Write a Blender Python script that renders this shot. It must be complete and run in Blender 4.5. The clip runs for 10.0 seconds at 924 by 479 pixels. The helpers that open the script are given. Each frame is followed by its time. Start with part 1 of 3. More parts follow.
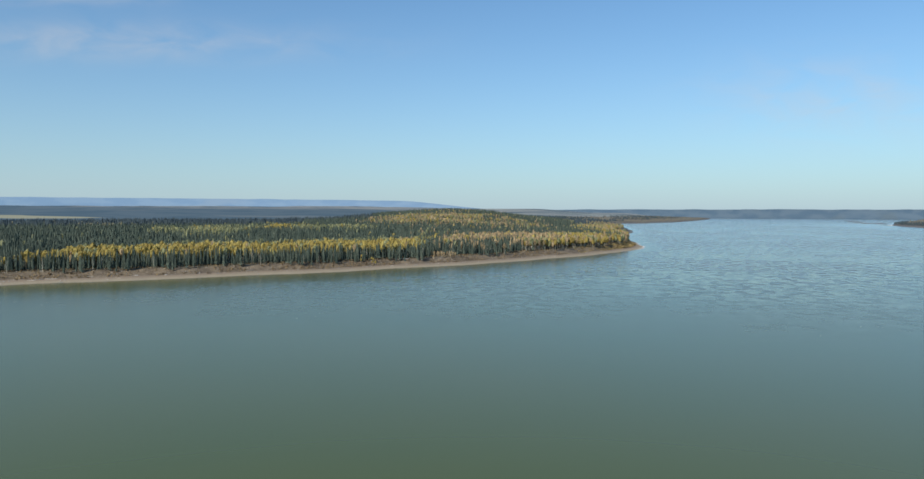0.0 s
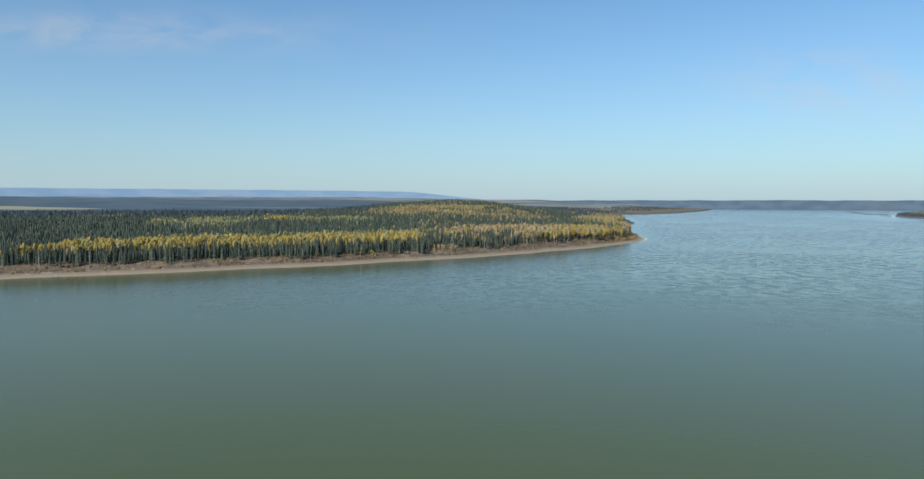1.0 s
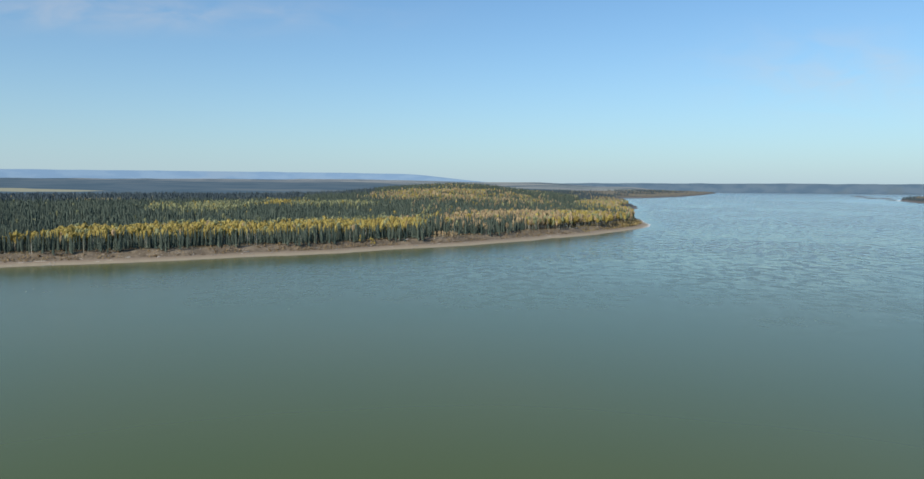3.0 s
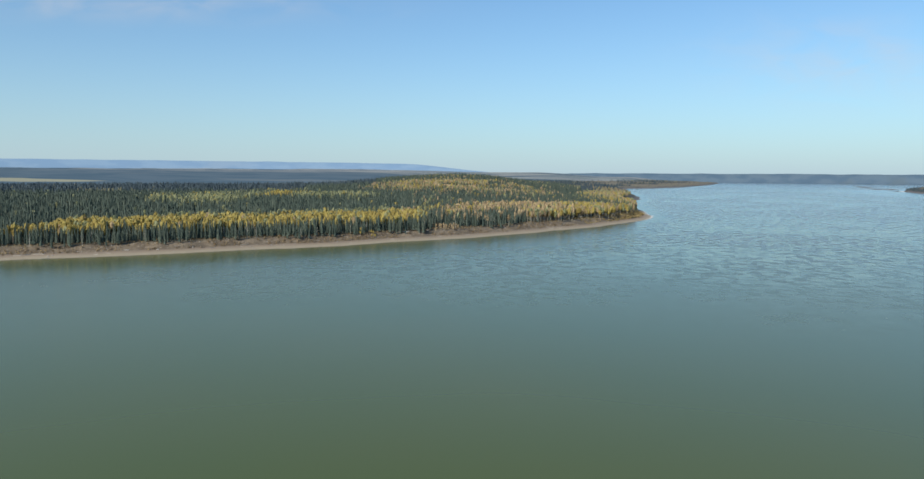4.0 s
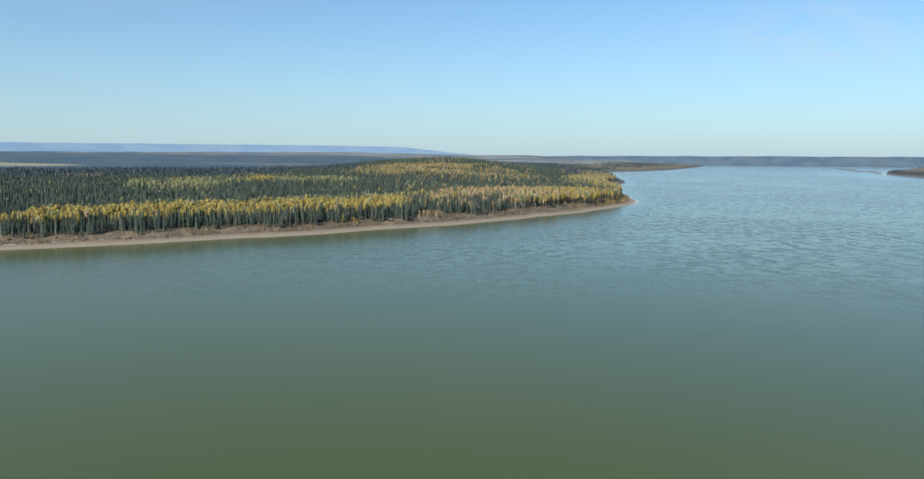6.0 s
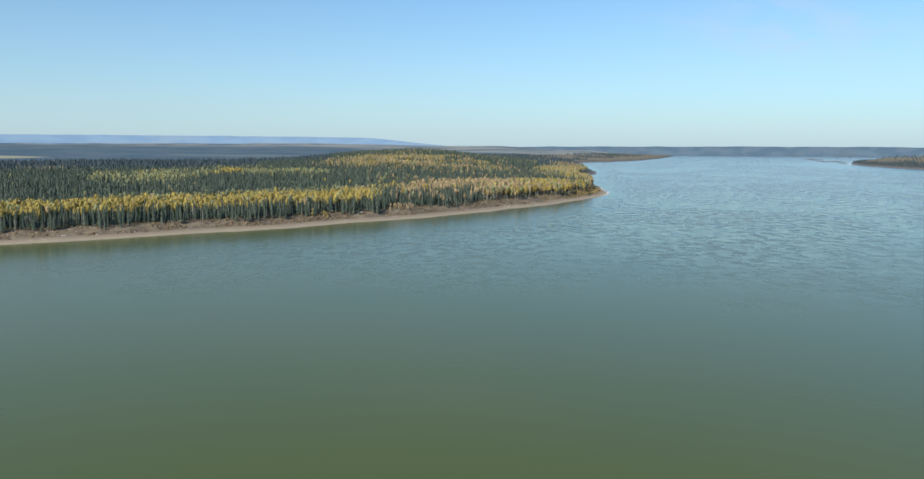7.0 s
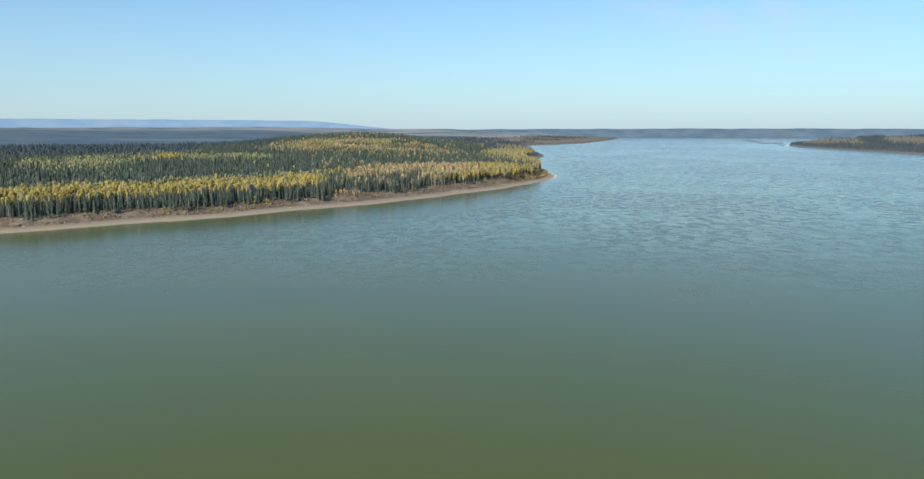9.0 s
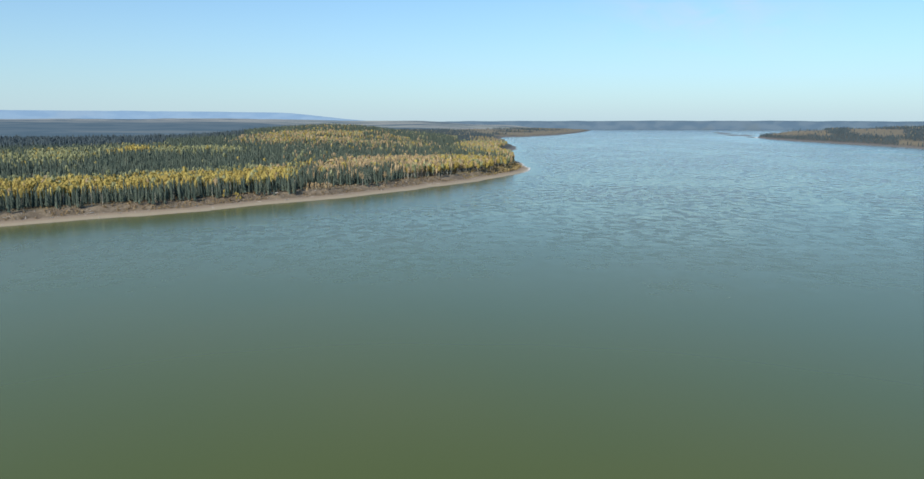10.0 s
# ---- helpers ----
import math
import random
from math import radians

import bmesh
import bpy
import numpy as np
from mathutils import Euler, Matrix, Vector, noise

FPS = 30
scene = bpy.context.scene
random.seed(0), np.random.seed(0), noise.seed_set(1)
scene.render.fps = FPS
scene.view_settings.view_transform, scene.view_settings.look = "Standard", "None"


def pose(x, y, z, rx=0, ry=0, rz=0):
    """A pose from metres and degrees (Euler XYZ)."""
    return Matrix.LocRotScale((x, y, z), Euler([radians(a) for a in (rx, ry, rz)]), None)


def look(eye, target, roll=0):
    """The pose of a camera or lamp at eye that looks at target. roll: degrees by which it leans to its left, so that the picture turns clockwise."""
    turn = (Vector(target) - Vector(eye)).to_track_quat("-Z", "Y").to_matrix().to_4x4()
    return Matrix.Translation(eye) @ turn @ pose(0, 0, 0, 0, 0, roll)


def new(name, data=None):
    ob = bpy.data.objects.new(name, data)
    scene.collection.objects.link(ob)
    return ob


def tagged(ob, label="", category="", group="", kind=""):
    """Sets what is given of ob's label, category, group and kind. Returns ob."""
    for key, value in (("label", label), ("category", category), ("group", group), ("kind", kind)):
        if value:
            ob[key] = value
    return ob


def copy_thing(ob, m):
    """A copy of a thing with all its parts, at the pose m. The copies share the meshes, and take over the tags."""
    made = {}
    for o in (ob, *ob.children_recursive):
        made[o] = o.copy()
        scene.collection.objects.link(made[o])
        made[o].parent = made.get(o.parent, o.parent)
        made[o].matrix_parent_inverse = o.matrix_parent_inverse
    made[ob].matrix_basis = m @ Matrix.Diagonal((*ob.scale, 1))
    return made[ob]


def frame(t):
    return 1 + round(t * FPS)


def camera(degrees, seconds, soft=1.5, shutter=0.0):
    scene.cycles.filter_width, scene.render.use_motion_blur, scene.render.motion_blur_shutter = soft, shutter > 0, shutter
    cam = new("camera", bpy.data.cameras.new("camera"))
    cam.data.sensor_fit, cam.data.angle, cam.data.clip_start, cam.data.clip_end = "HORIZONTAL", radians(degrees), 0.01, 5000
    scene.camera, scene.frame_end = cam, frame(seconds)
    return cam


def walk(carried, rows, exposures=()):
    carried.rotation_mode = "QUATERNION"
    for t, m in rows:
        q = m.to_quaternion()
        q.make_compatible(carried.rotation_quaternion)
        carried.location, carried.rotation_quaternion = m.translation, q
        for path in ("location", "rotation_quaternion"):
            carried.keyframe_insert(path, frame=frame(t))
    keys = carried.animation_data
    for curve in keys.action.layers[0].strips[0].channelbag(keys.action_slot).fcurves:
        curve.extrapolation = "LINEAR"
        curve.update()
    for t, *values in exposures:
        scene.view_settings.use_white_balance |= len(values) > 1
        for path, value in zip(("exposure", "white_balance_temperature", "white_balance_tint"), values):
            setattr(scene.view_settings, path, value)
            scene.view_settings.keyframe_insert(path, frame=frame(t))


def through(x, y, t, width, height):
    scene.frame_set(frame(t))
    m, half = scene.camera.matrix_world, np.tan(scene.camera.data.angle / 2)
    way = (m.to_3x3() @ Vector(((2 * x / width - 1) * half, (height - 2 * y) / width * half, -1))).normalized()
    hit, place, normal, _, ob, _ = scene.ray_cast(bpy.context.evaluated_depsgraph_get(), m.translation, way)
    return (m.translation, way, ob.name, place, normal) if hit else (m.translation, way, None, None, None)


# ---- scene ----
cam = camera(63.0, 10.0, soft=1.5)
PATH = [
    (0, (6.71, 24.96, 49.11), (11.06, 124.78, 45.16), 0.11),
    (0.5, (7.08, 27.90, 49.96), (11.33, 127.71, 45.41), 0.10),
    (1, (7.47, 30.79, 50.89), (11.67, 130.57, 45.69), 0.11),
    (1.5, (7.87, 33.58, 51.88), (11.97, 133.33, 46.08), 0.15),
    (2, (8.30, 36.27, 52.89), (12.30, 135.99, 46.49), 0.19),
    (2.5, (8.73, 38.84, 53.92), (12.68, 138.52, 46.97), 0.23),
    (4, (10.10, 45.78, 56.90), (13.70, 145.31, 47.95), 0.32),
    (4.5, (10.56, 47.85, 57.81), (14.01, 147.34, 48.31), 0.32),
    (5, (11.03, 49.83, 58.66), (14.48, 149.27, 48.61), 0.30),
    (5.5, (11.48, 51.74, 59.45), (15.63, 151.09, 48.80), 0.27),
    (7, (12.74, 57.34, 61.36), (21.89, 156.14, 48.91), 0.11),
    (7.5, (13.11, 59.30, 61.85), (24.45, 157.79, 48.80), 0.05),
    (8, (13.43, 61.39, 62.27), (27.47, 159.46, 48.67), -0.01),
    (8.5, (13.70, 63.67, 62.63), (29.24, 161.45, 48.58), -0.06),
    (9, (13.91, 66.20, 62.92), (29.80, 163.83, 48.23), -0.09),
    (9.5, (14.05, 69.05, 63.18), (31.54, 166.32, 47.93), -0.08),
    (10, (14.11, 72.30, 63.39), (33.51, 169.13, 47.65), -0.03),
]
walk(cam, [(t, look(eye, target, roll)) for t, eye, target, roll in PATH],
     exposures=[(0.0, -0.12), (4.5, -0.02), (10.0, 0.12)])

# ---- world, sun, exposure ----
SUN_AZ, SUN_EL = radians(-138), radians(34)      # bearing from +y towards +x, height
world = bpy.data.worlds.new("sky")
scene.world = world
world.use_nodes = True
wn, wl = world.node_tree.nodes, world.node_tree.links
wn.clear()
w_out = wn.new("ShaderNodeOutputWorld")
w_bg = wn.new("ShaderNodeBackground")
w_bg.inputs["Strength"].default_value = 0.115
w_sky = wn.new("ShaderNodeTexSky")
w_sky.sky_type = "NISHITA"
w_sky.sun_disc = False
w_sky.sun_elevation = SUN_EL
w_sky.sun_rotation = SUN_AZ
w_sky.altitude = 100
w_sky.air_density = 1.0
w_sky.dust_density = 0.35
w_sky.ozone_density = 2.0
w_co = wn.new("ShaderNodeTexCoord")


def wmath(op, a, b=None, c=None, clamp=False):
    n = wn.new("ShaderNodeMath")
    n.operation, n.use_clamp = op, clamp
    for i, v in enumerate((a, b, c)):
        if v is None:
            continue
        if isinstance(v, (int, float)):
            n.inputs[i].default_value = v
        else:
            wl.new(v, n.inputs[i])
    return n.outputs[0]


w_xyz = wn.new("ShaderNodeSeparateXYZ")
wl.new(w_co.outputs["Generated"], w_xyz.inputs[0])
w_y = wmath("MAXIMUM", w_xyz.outputs[1], 0.05)
w_u = wmath("DIVIDE", w_xyz.outputs[0], w_y)
w_v = wmath("DIVIDE", w_xyz.outputs[2], w_y)
w_uv = wn.new("ShaderNodeCombineXYZ")
wl.new(w_u, w_uv.inputs[0])
wl.new(wmath("MULTIPLY", w_v, 2.6), w_uv.inputs[1])
w_n = wn.new("ShaderNodeTexNoise")
w_n.inputs["Scale"].default_value = 13.0
w_n.inputs["Detail"].default_value = 5.0
w_n.inputs["Distortion"].default_value = 0.6
wl.new(w_uv.outputs[0], w_n.inputs["Vector"])


def cloud_bank(u0, v0, su, sv, amount):
    """A soft elongated bank of thin cloud round one direction of the sky."""
    du = wmath("DIVIDE", wmath("SUBTRACT", w_u, u0), su)
    dv = wmath("DIVIDE", wmath("SUBTRACT", w_v, v0), sv)
    r2 = wmath("ADD", wmath("MULTIPLY", du, du), wmath("MULTIPLY", dv, dv))
    g = wmath("POWER", 2.718, wmath("MULTIPLY", r2, -1.0))
    return wmath("MULTIPLY", g, amount)


w_banks = wmath("ADD", cloud_bank(-0.40, 0.216, 0.25, 0.022, 0.95), cloud_bank(0.55, 0.150, 0.16, 0.050, 0.75))
w_banks = wmath("ADD", w_banks, cloud_bank(-0.47, 0.275, 0.14, 0.014, 0.7))
w_mask = wmath("MULTIPLY", w_banks, wmath("MULTIPLY_ADD", w_n.outputs[0], 2.8, -0.9, clamp=True), clamp=True)
w_mask = wmath("MULTIPLY", w_mask, 0.45)
w_mix = wn.new("ShaderNodeMix")
w_mix.data_type = "RGBA"
wl.new(w_mask, w_mix.inputs["Factor"])
w_tint = wn.new("ShaderNodeMix")
w_tint.data_type, w_tint.blend_type = "RGBA", "MULTIPLY"
w_tint.inputs["Factor"].default_value = 1.0
wl.new(w_sky.outputs[0], w_tint.inputs["A"])
w_tint.inputs["B"].default_value = (0.68, 1.0, 1.20, 1)
# pale haze low over the horizon, all round
w_low = wmath("MULTIPLY", wmath("POWER", 2.718, wmath("MULTIPLY", wmath("ABSOLUTE", w_xyz.outputs[2]), -8.0)), 0.8)
w_haze = wn.new("ShaderNodeMix")
w_haze.data_type = "RGBA"
wl.new(w_low, w_haze.inputs["Factor"])
wl.new(w_tint.outputs["Result"], w_haze.inputs["A"])
w_haze.inputs["B"].default_value = (4.15, 5.3, 6.25, 1)
wl.new(w_haze.outputs["Result"], w_mix.inputs["A"])
w_mix.inputs["B"].default_value = (5.6, 5.7, 6.0, 1)
wl.new(w_mix.outputs["Result"], w_bg.inputs["Color"])
wl.new(w_bg.outputs[0], w_out.inputs[0])

sun_dir = Vector((math.sin(SUN_AZ) * math.cos(SUN_EL), math.cos(SUN_AZ) * math.cos(SUN_EL), math.sin(SUN_EL)))
sun = new("sun", bpy.data.lights.new("sun", "SUN"))
sun.data.energy, sun.data.angle, sun.data.color = 4.9, radians(0.6), (1.0, 0.95, 0.86)
sun.matrix_world = look(sun_dir * 800, (0, 0, 0))


# ---- materials ----
class Nodes:
    """A small builder of node materials."""

    def __init__(self, name):
        self.mat = bpy.data.materials.new(name)
        self.mat.use_nodes = True
        self.n, self.l = self.mat.node_tree.nodes, self.mat.node_tree.links
        self.bsdf = self.n["Principled BSDF"]

    def put(self, socket, v):
        if isinstance(v, (int, float)):
            socket.default_value = v
        elif isinstance(v, tuple):
            socket.default_value = (*v, 1) if len(v) == 3 and socket.type == "RGBA" else v
        else:
            self.l.new(v, socket)

    def set(self, **kw):
        for k, v in kw.items():
            self.put(self.bsdf.inputs[k.replace("_", " ")], v)
        return self

    def pos(self, sx=1.0, sy=1.0, sz=1.0):
        g = self.n.new("ShaderNodeNewGeometry")
        m = self.n.new("ShaderNodeVectorMath")
        m.operation = "MULTIPLY"
        self.l.new(g.outputs["Position"], m.inputs[0])
        m.inputs[1].default_value = (sx, sy, sz)
        return m.outputs[0]

    def noise(self, scale, detail=3.0, vec=None, rough=0.55, dist=0.0):
        t = self.n.new("ShaderNodeTexNoise")
        t.inputs["Scale"].default_value, t.inputs["Detail"].default_value = scale, detail
        t.inputs["Roughness"].default_value, t.inputs["Distortion"].default_value = rough, dist
        self.l.new(vec if vec is not None else self.pos(), t.inputs["Vector"])
        return t.outputs[0]

    def math(self, op, a, b=None, c=None, clamp=False):
        m = self.n.new("ShaderNodeMath")
        m.operation, m.use_clamp = op, clamp
        for i, v in enumerate((a, b, c)):
            if v is not None:
                self.put(m.inputs[i], v)
        return m.outputs[0]

    def step(self, v, lo, hi, a=0.0, b=1.0):
        m = self.n.new("ShaderNodeMapRange")
        m.interpolation_type = "SMOOTHSTEP"
        for i, x in enumerate((v, lo, hi, a, b)):
            self.put(m.inputs[i], x)
        return m.outputs[0]

    def mix(self, f, a, b):
        m = self.n.new("ShaderNodeMix")
        m.data_type = "RGBA"
        self.put(m.inputs["Factor"], f)
        self.put(m.inputs["A"], a)
        self.put(m.inputs["B"], b)
        return m.outputs["Result"]

    def bump(self, h, strength, distance):
        b = self.n.new("ShaderNodeBump")
        b.inputs["Strength"].default_value, b.inputs["Distance"].default_value = strength, distance
        self.l.new(h, b.inputs["Height"])
        self.l.new(b.outputs[0], self.bsdf.inputs["Normal"])
        return self

    def attr(self, name):
        a = self.n.new("ShaderNodeAttribute")
        a.attribute_name = name
        return a

    def island(self):
        return self.n.new("ShaderNodeNewGeometry").outputs["Random Per Island"]

    def object_random(self):
        return self.n.new("ShaderNodeObjectInfo").outputs["Random"]


def water_material():
    m = Nodes("river_water")
    g = m.n.new("ShaderNodeSeparateXYZ")
    m.l.new(m.pos(), g.inputs[0])
    silt, wander = m.noise(0.006, 3), m.noise(0.007, 3)
    # slack water in the lee of the bank; calm silty water near by, wind and current ripples further out
    off = m.attr("shore").outputs["Fac"]
    lee = m.step(m.math("MULTIPLY_ADD", m.noise(0.014, 3, m.pos(0.5, 1.0, 1.0)), 160.0, off), 95.0, 215.0)
    out = m.math("ADD", g.outputs[1], m.math("MULTIPLY", g.outputs[0], 0.25))
    ripple = m.math("MULTIPLY", m.step(m.math("MULTIPLY_ADD", wander, 300.0, out), 430.0, 920.0), lee)
    flow = m.n.new("ShaderNodeMapping")
    flow.inputs["Rotation"].default_value = (0, 0, radians(4))
    flow.inputs["Scale"].default_value = (0.62, 0.42, 1.0)
    m.l.new(m.pos(), flow.inputs["Vector"])
    streak = flow.outputs[0]
    # gusts and boils roughen the surface in short patches along the current
    cells = m.noise(0.21, 5, streak, 0.70, 0.4)
    zone = m.step(m.noise(0.010, 4, m.pos(0.6, 0.45, 1), 0.6, 1.2), 0.36, 0.60, 0.52, 1.0)
    ruffle = m.math("MULTIPLY", m.math("MULTIPLY", m.step(cells, 0.44, 0.58), zone), ripple)
    rough = m.math("ADD", m.step(ripple, 0.0, 1.0, 0.25, 0.10), m.math("MULTIPLY", ruffle, 0.36))
    lines = m.step(m.noise(0.10, 4, m.pos(0.24, 1.0, 1.0), 0.6, 0.6), 0.50, 0.64)
    rough = m.math("SUBTRACT", rough, m.math("MULTIPLY", m.math("MULTIPLY", lines, ripple), m.step(out, 300.0, 900.0, 0.13, 0.04)))
    rough = m.math("SUBTRACT", rough, m.step(lee, 0.0, 1.0, 0.06, 0.0))
    waves = m.math("SUBTRACT", m.noise(0.19, 4, m.pos(0.52, 0.45, 1), 0.62, 0.2), 0.5)
    boils = m.math("SUBTRACT", m.noise(0.026, 2, streak, 0.5, 0.6), 0.5)
    h = m.math("ADD", m.math("MULTIPLY", waves, 1.0), m.math("MULTIPLY", boils, 0.9))
    h = m.math("MULTIPLY", h, m.math("MULTIPLY", ripple, zone))
    bump = m.n.new("ShaderNodeBump")
    bump.inputs["Strength"].default_value, bump.inputs["Distance"].default_value = 0.9, 1.0
    m.l.new(h, bump.inputs["Height"])
    body, gloss, rim, both = (m.n.new("ShaderNode" + k) for k in ("BsdfDiffuse", "BsdfAnisotropic", "Fresnel", "MixShader"))
    m.put(body.inputs["Color"], m.mix(silt, (0.066, 0.098, 0.020), (0.106, 0.112, 0.020)))
    gloss.distribution = "GGX"
    m.put(gloss.inputs["Color"], (1.0, 1.0, 0.96))
    m.put(gloss.inputs["Roughness"], rough)
    rim.inputs["IOR"].default_value = 1.333
    for node in (gloss, rim):
        m.l.new(bump.outputs[0], node.inputs["Normal"])
    m.l.new(rim.outputs[0], both.inputs[0])
    m.l.new(body.outputs[0], both.inputs[1])
    m.l.new(gloss.outputs[0], both.inputs[2])
    m.n.remove(m.bsdf)
    m.l.new(both.outputs[0], m.n["Material Output"].inputs[0])
    return m.mat


def ground_material():
    m = Nodes("shore_ground")
    g = m.n.new("ShaderNodeSeparateXYZ")
    m.l.new(m.pos(), g.inputs[0])
    big, mid, fine = m.noise(0.02, 4), m.noise(0.15, 4), m.noise(1.3, 4)
    z = m.math("ADD", g.outputs[2], m.math("MULTIPLY_ADD", mid, 1.6, -0.8))
    sand = m.mix(m.math("MULTIPLY_ADD", mid, 0.5, m.math("MULTIPLY", fine, 0.5)), (0.22, 0.175, 0.115), (0.44, 0.36, 0.245))
    brown = m.mix(m.math("MULTIPLY_ADD", mid, 0.5, m.math("MULTIPLY", fine, 0.5)), (0.17, 0.125, 0.085), (0.36, 0.275, 0.185))
    sand = m.mix(m.step(m.math("MULTIPLY_ADD", mid, 0.9, g.outputs[2]), 1.1, 1.9), sand, brown)
    wet = m.mix(m.step(g.outputs[2], 0.02, 0.20), (0.20, 0.165, 0.12), sand)
    # foam and bleached gravel where the current runs round the point
    surf = m.math("MULTIPLY", m.step(g.outputs[0], 255.0, 285.0), m.step(g.outputs[2], 0.55, 0.25))
    wet = m.mix(m.math("MULTIPLY", surf, m.step(mid, 0.34, 0.5)), wet, (0.70, 0.70, 0.66))
    soil = m.mix(m.step(mid, 0.38, 0.62), (0.115, 0.086, 0.057), (0.220, 0.168, 0.110))
    soil = m.mix(m.step(fine, 0.48, 0.62), soil, (0.140, 0.106, 0.062))
    soil = m.mix(m.step(m.noise(0.6, 3), 0.62, 0.70), soil, (0.29, 0.225, 0.16))
    floor = m.mix(m.math("MULTIPLY_ADD", mid, 0.5, m.math("MULTIPLY", big, 0.5)), (0.070, 0.066, 0.036), (0.210, 0.160, 0.090))
    c = m.mix(m.step(z, 1.5, 2.3), wet, soil)
    c = m.mix(m.step(z, 5.4, 6.6), c, floor)
    # far mud and floor greyed by distance, haze in the colour; dry grass in the clearings
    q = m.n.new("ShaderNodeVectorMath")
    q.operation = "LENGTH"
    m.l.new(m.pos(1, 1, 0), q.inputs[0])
    hazed_ground = m.mix(mid, (0.105, 0.101, 0.096), (0.160, 0.150, 0.138))
    hazed_ground = m.mix(m.step(g.outputs[2], 2.5, 5.0), hazed_ground, m.mix(fine, (0.040, 0.048, 0.044), (0.085, 0.085, 0.070)))
    c = m.mix(m.step(q.outputs["Value"], 1300.0, 1750.0, 0.0, 0.95), c, hazed_ground)
    grass = m.mix(m.math("MULTIPLY_ADD", mid, 0.6, m.math("MULTIPLY", big, 0.4)), (0.125, 0.105, 0.068), (0.215, 0.176, 0.108))
    c = m.mix(m.attr("meadow").outputs["Fac"], c, grass)
    m.set(Base_Color=c, Roughness=0.95)
    m.bump(m.math("ADD", fine, mid), 0.7, 0.4)
    return m.mat


def leaf_material(name, dark, light, rough=0.75, per_object=False, through=0.25):
    m = Nodes(name)
    isl = m.island()
    tree = m.object_random() if per_object else m.attr("tint").outputs["Fac"]
    f = m.math("ADD", m.math("MULTIPLY", isl, 0.32), m.math("MULTIPLY", tree, 0.68))
    m.set(Base_Color=m.mix(f, dark, light), Roughness=rough, Specular_IOR_Level=0.2)
    if through:
        t = m.n.new("ShaderNodeBsdfTranslucent")
        m.l.new(m.bsdf.inputs["Base Color"].links[0].from_socket, t.inputs[0])
        x = m.n.new("ShaderNodeMixShader")
        x.inputs[0].default_value = through
        m.l.new(m.bsdf.outputs[0], x.inputs[1])
        m.l.new(t.outputs[0], x.inputs[2])
        m.l.new(x.outputs[0], m.n["Material Output"].inputs[0])
    return m.mat


def bark_material(name, a, b):
    m = Nodes(name)
    m.set(Base_Color=m.mix(m.noise(1.2, 4), a, b), Roughness=0.9)
    return m.mat


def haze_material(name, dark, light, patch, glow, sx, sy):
    """Far land seen through kilometres of air, its haze painted into colour and emission."""
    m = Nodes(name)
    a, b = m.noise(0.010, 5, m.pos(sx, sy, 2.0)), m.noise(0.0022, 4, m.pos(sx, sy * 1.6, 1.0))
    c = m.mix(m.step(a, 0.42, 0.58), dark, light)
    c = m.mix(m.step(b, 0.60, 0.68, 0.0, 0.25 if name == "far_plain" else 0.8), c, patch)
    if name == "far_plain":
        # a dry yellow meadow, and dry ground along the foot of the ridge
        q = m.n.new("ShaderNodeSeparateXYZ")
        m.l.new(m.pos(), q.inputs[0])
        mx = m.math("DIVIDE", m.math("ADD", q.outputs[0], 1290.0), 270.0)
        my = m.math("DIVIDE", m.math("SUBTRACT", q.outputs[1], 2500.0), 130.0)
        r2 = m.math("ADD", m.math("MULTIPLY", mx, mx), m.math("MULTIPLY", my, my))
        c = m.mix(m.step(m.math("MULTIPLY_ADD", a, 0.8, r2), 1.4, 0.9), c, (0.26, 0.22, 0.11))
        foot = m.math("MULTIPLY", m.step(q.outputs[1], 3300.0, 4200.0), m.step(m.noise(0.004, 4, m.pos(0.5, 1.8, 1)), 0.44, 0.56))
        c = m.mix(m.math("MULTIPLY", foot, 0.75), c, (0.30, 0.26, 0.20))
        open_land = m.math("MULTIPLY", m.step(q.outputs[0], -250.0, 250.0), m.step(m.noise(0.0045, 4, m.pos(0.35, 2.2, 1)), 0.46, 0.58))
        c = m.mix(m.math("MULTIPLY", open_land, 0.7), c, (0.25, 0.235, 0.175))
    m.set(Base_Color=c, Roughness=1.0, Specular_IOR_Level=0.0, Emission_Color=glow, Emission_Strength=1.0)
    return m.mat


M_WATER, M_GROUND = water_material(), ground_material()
SPRUCE = (0.034, 0.055, 0.044), (0.100, 0.118, 0.086)
GOLD = (0.27, 0.200, 0.058), (0.52, 0.412, 0.118)
LIME = (0.190, 0.205, 0.100), (0.375, 0.368, 0.192)
TAN = (0.29, 0.212, 0.118), (0.53, 0.395, 0.220)
M_SPRUCE, M_SPRUCE1 = leaf_material("spruce_needles", *SPRUCE, through=0.0), leaf_material("spruce_boughs", *SPRUCE, per_object=True, through=0.0)
M_GOLD, M_GOLD1 = leaf_material("golden_leaves", *GOLD), leaf_material("golden_foliage", *GOLD, per_object=True)
M_LIME, M_LIME1 = leaf_material("lime_leaves", *LIME), leaf_material("lime_foliage", *LIME, per_object=True)
M_TAN, M_TAN1 = leaf_material("tan_leaves", *TAN), leaf_material("tan_foliage", *TAN, per_object=True)
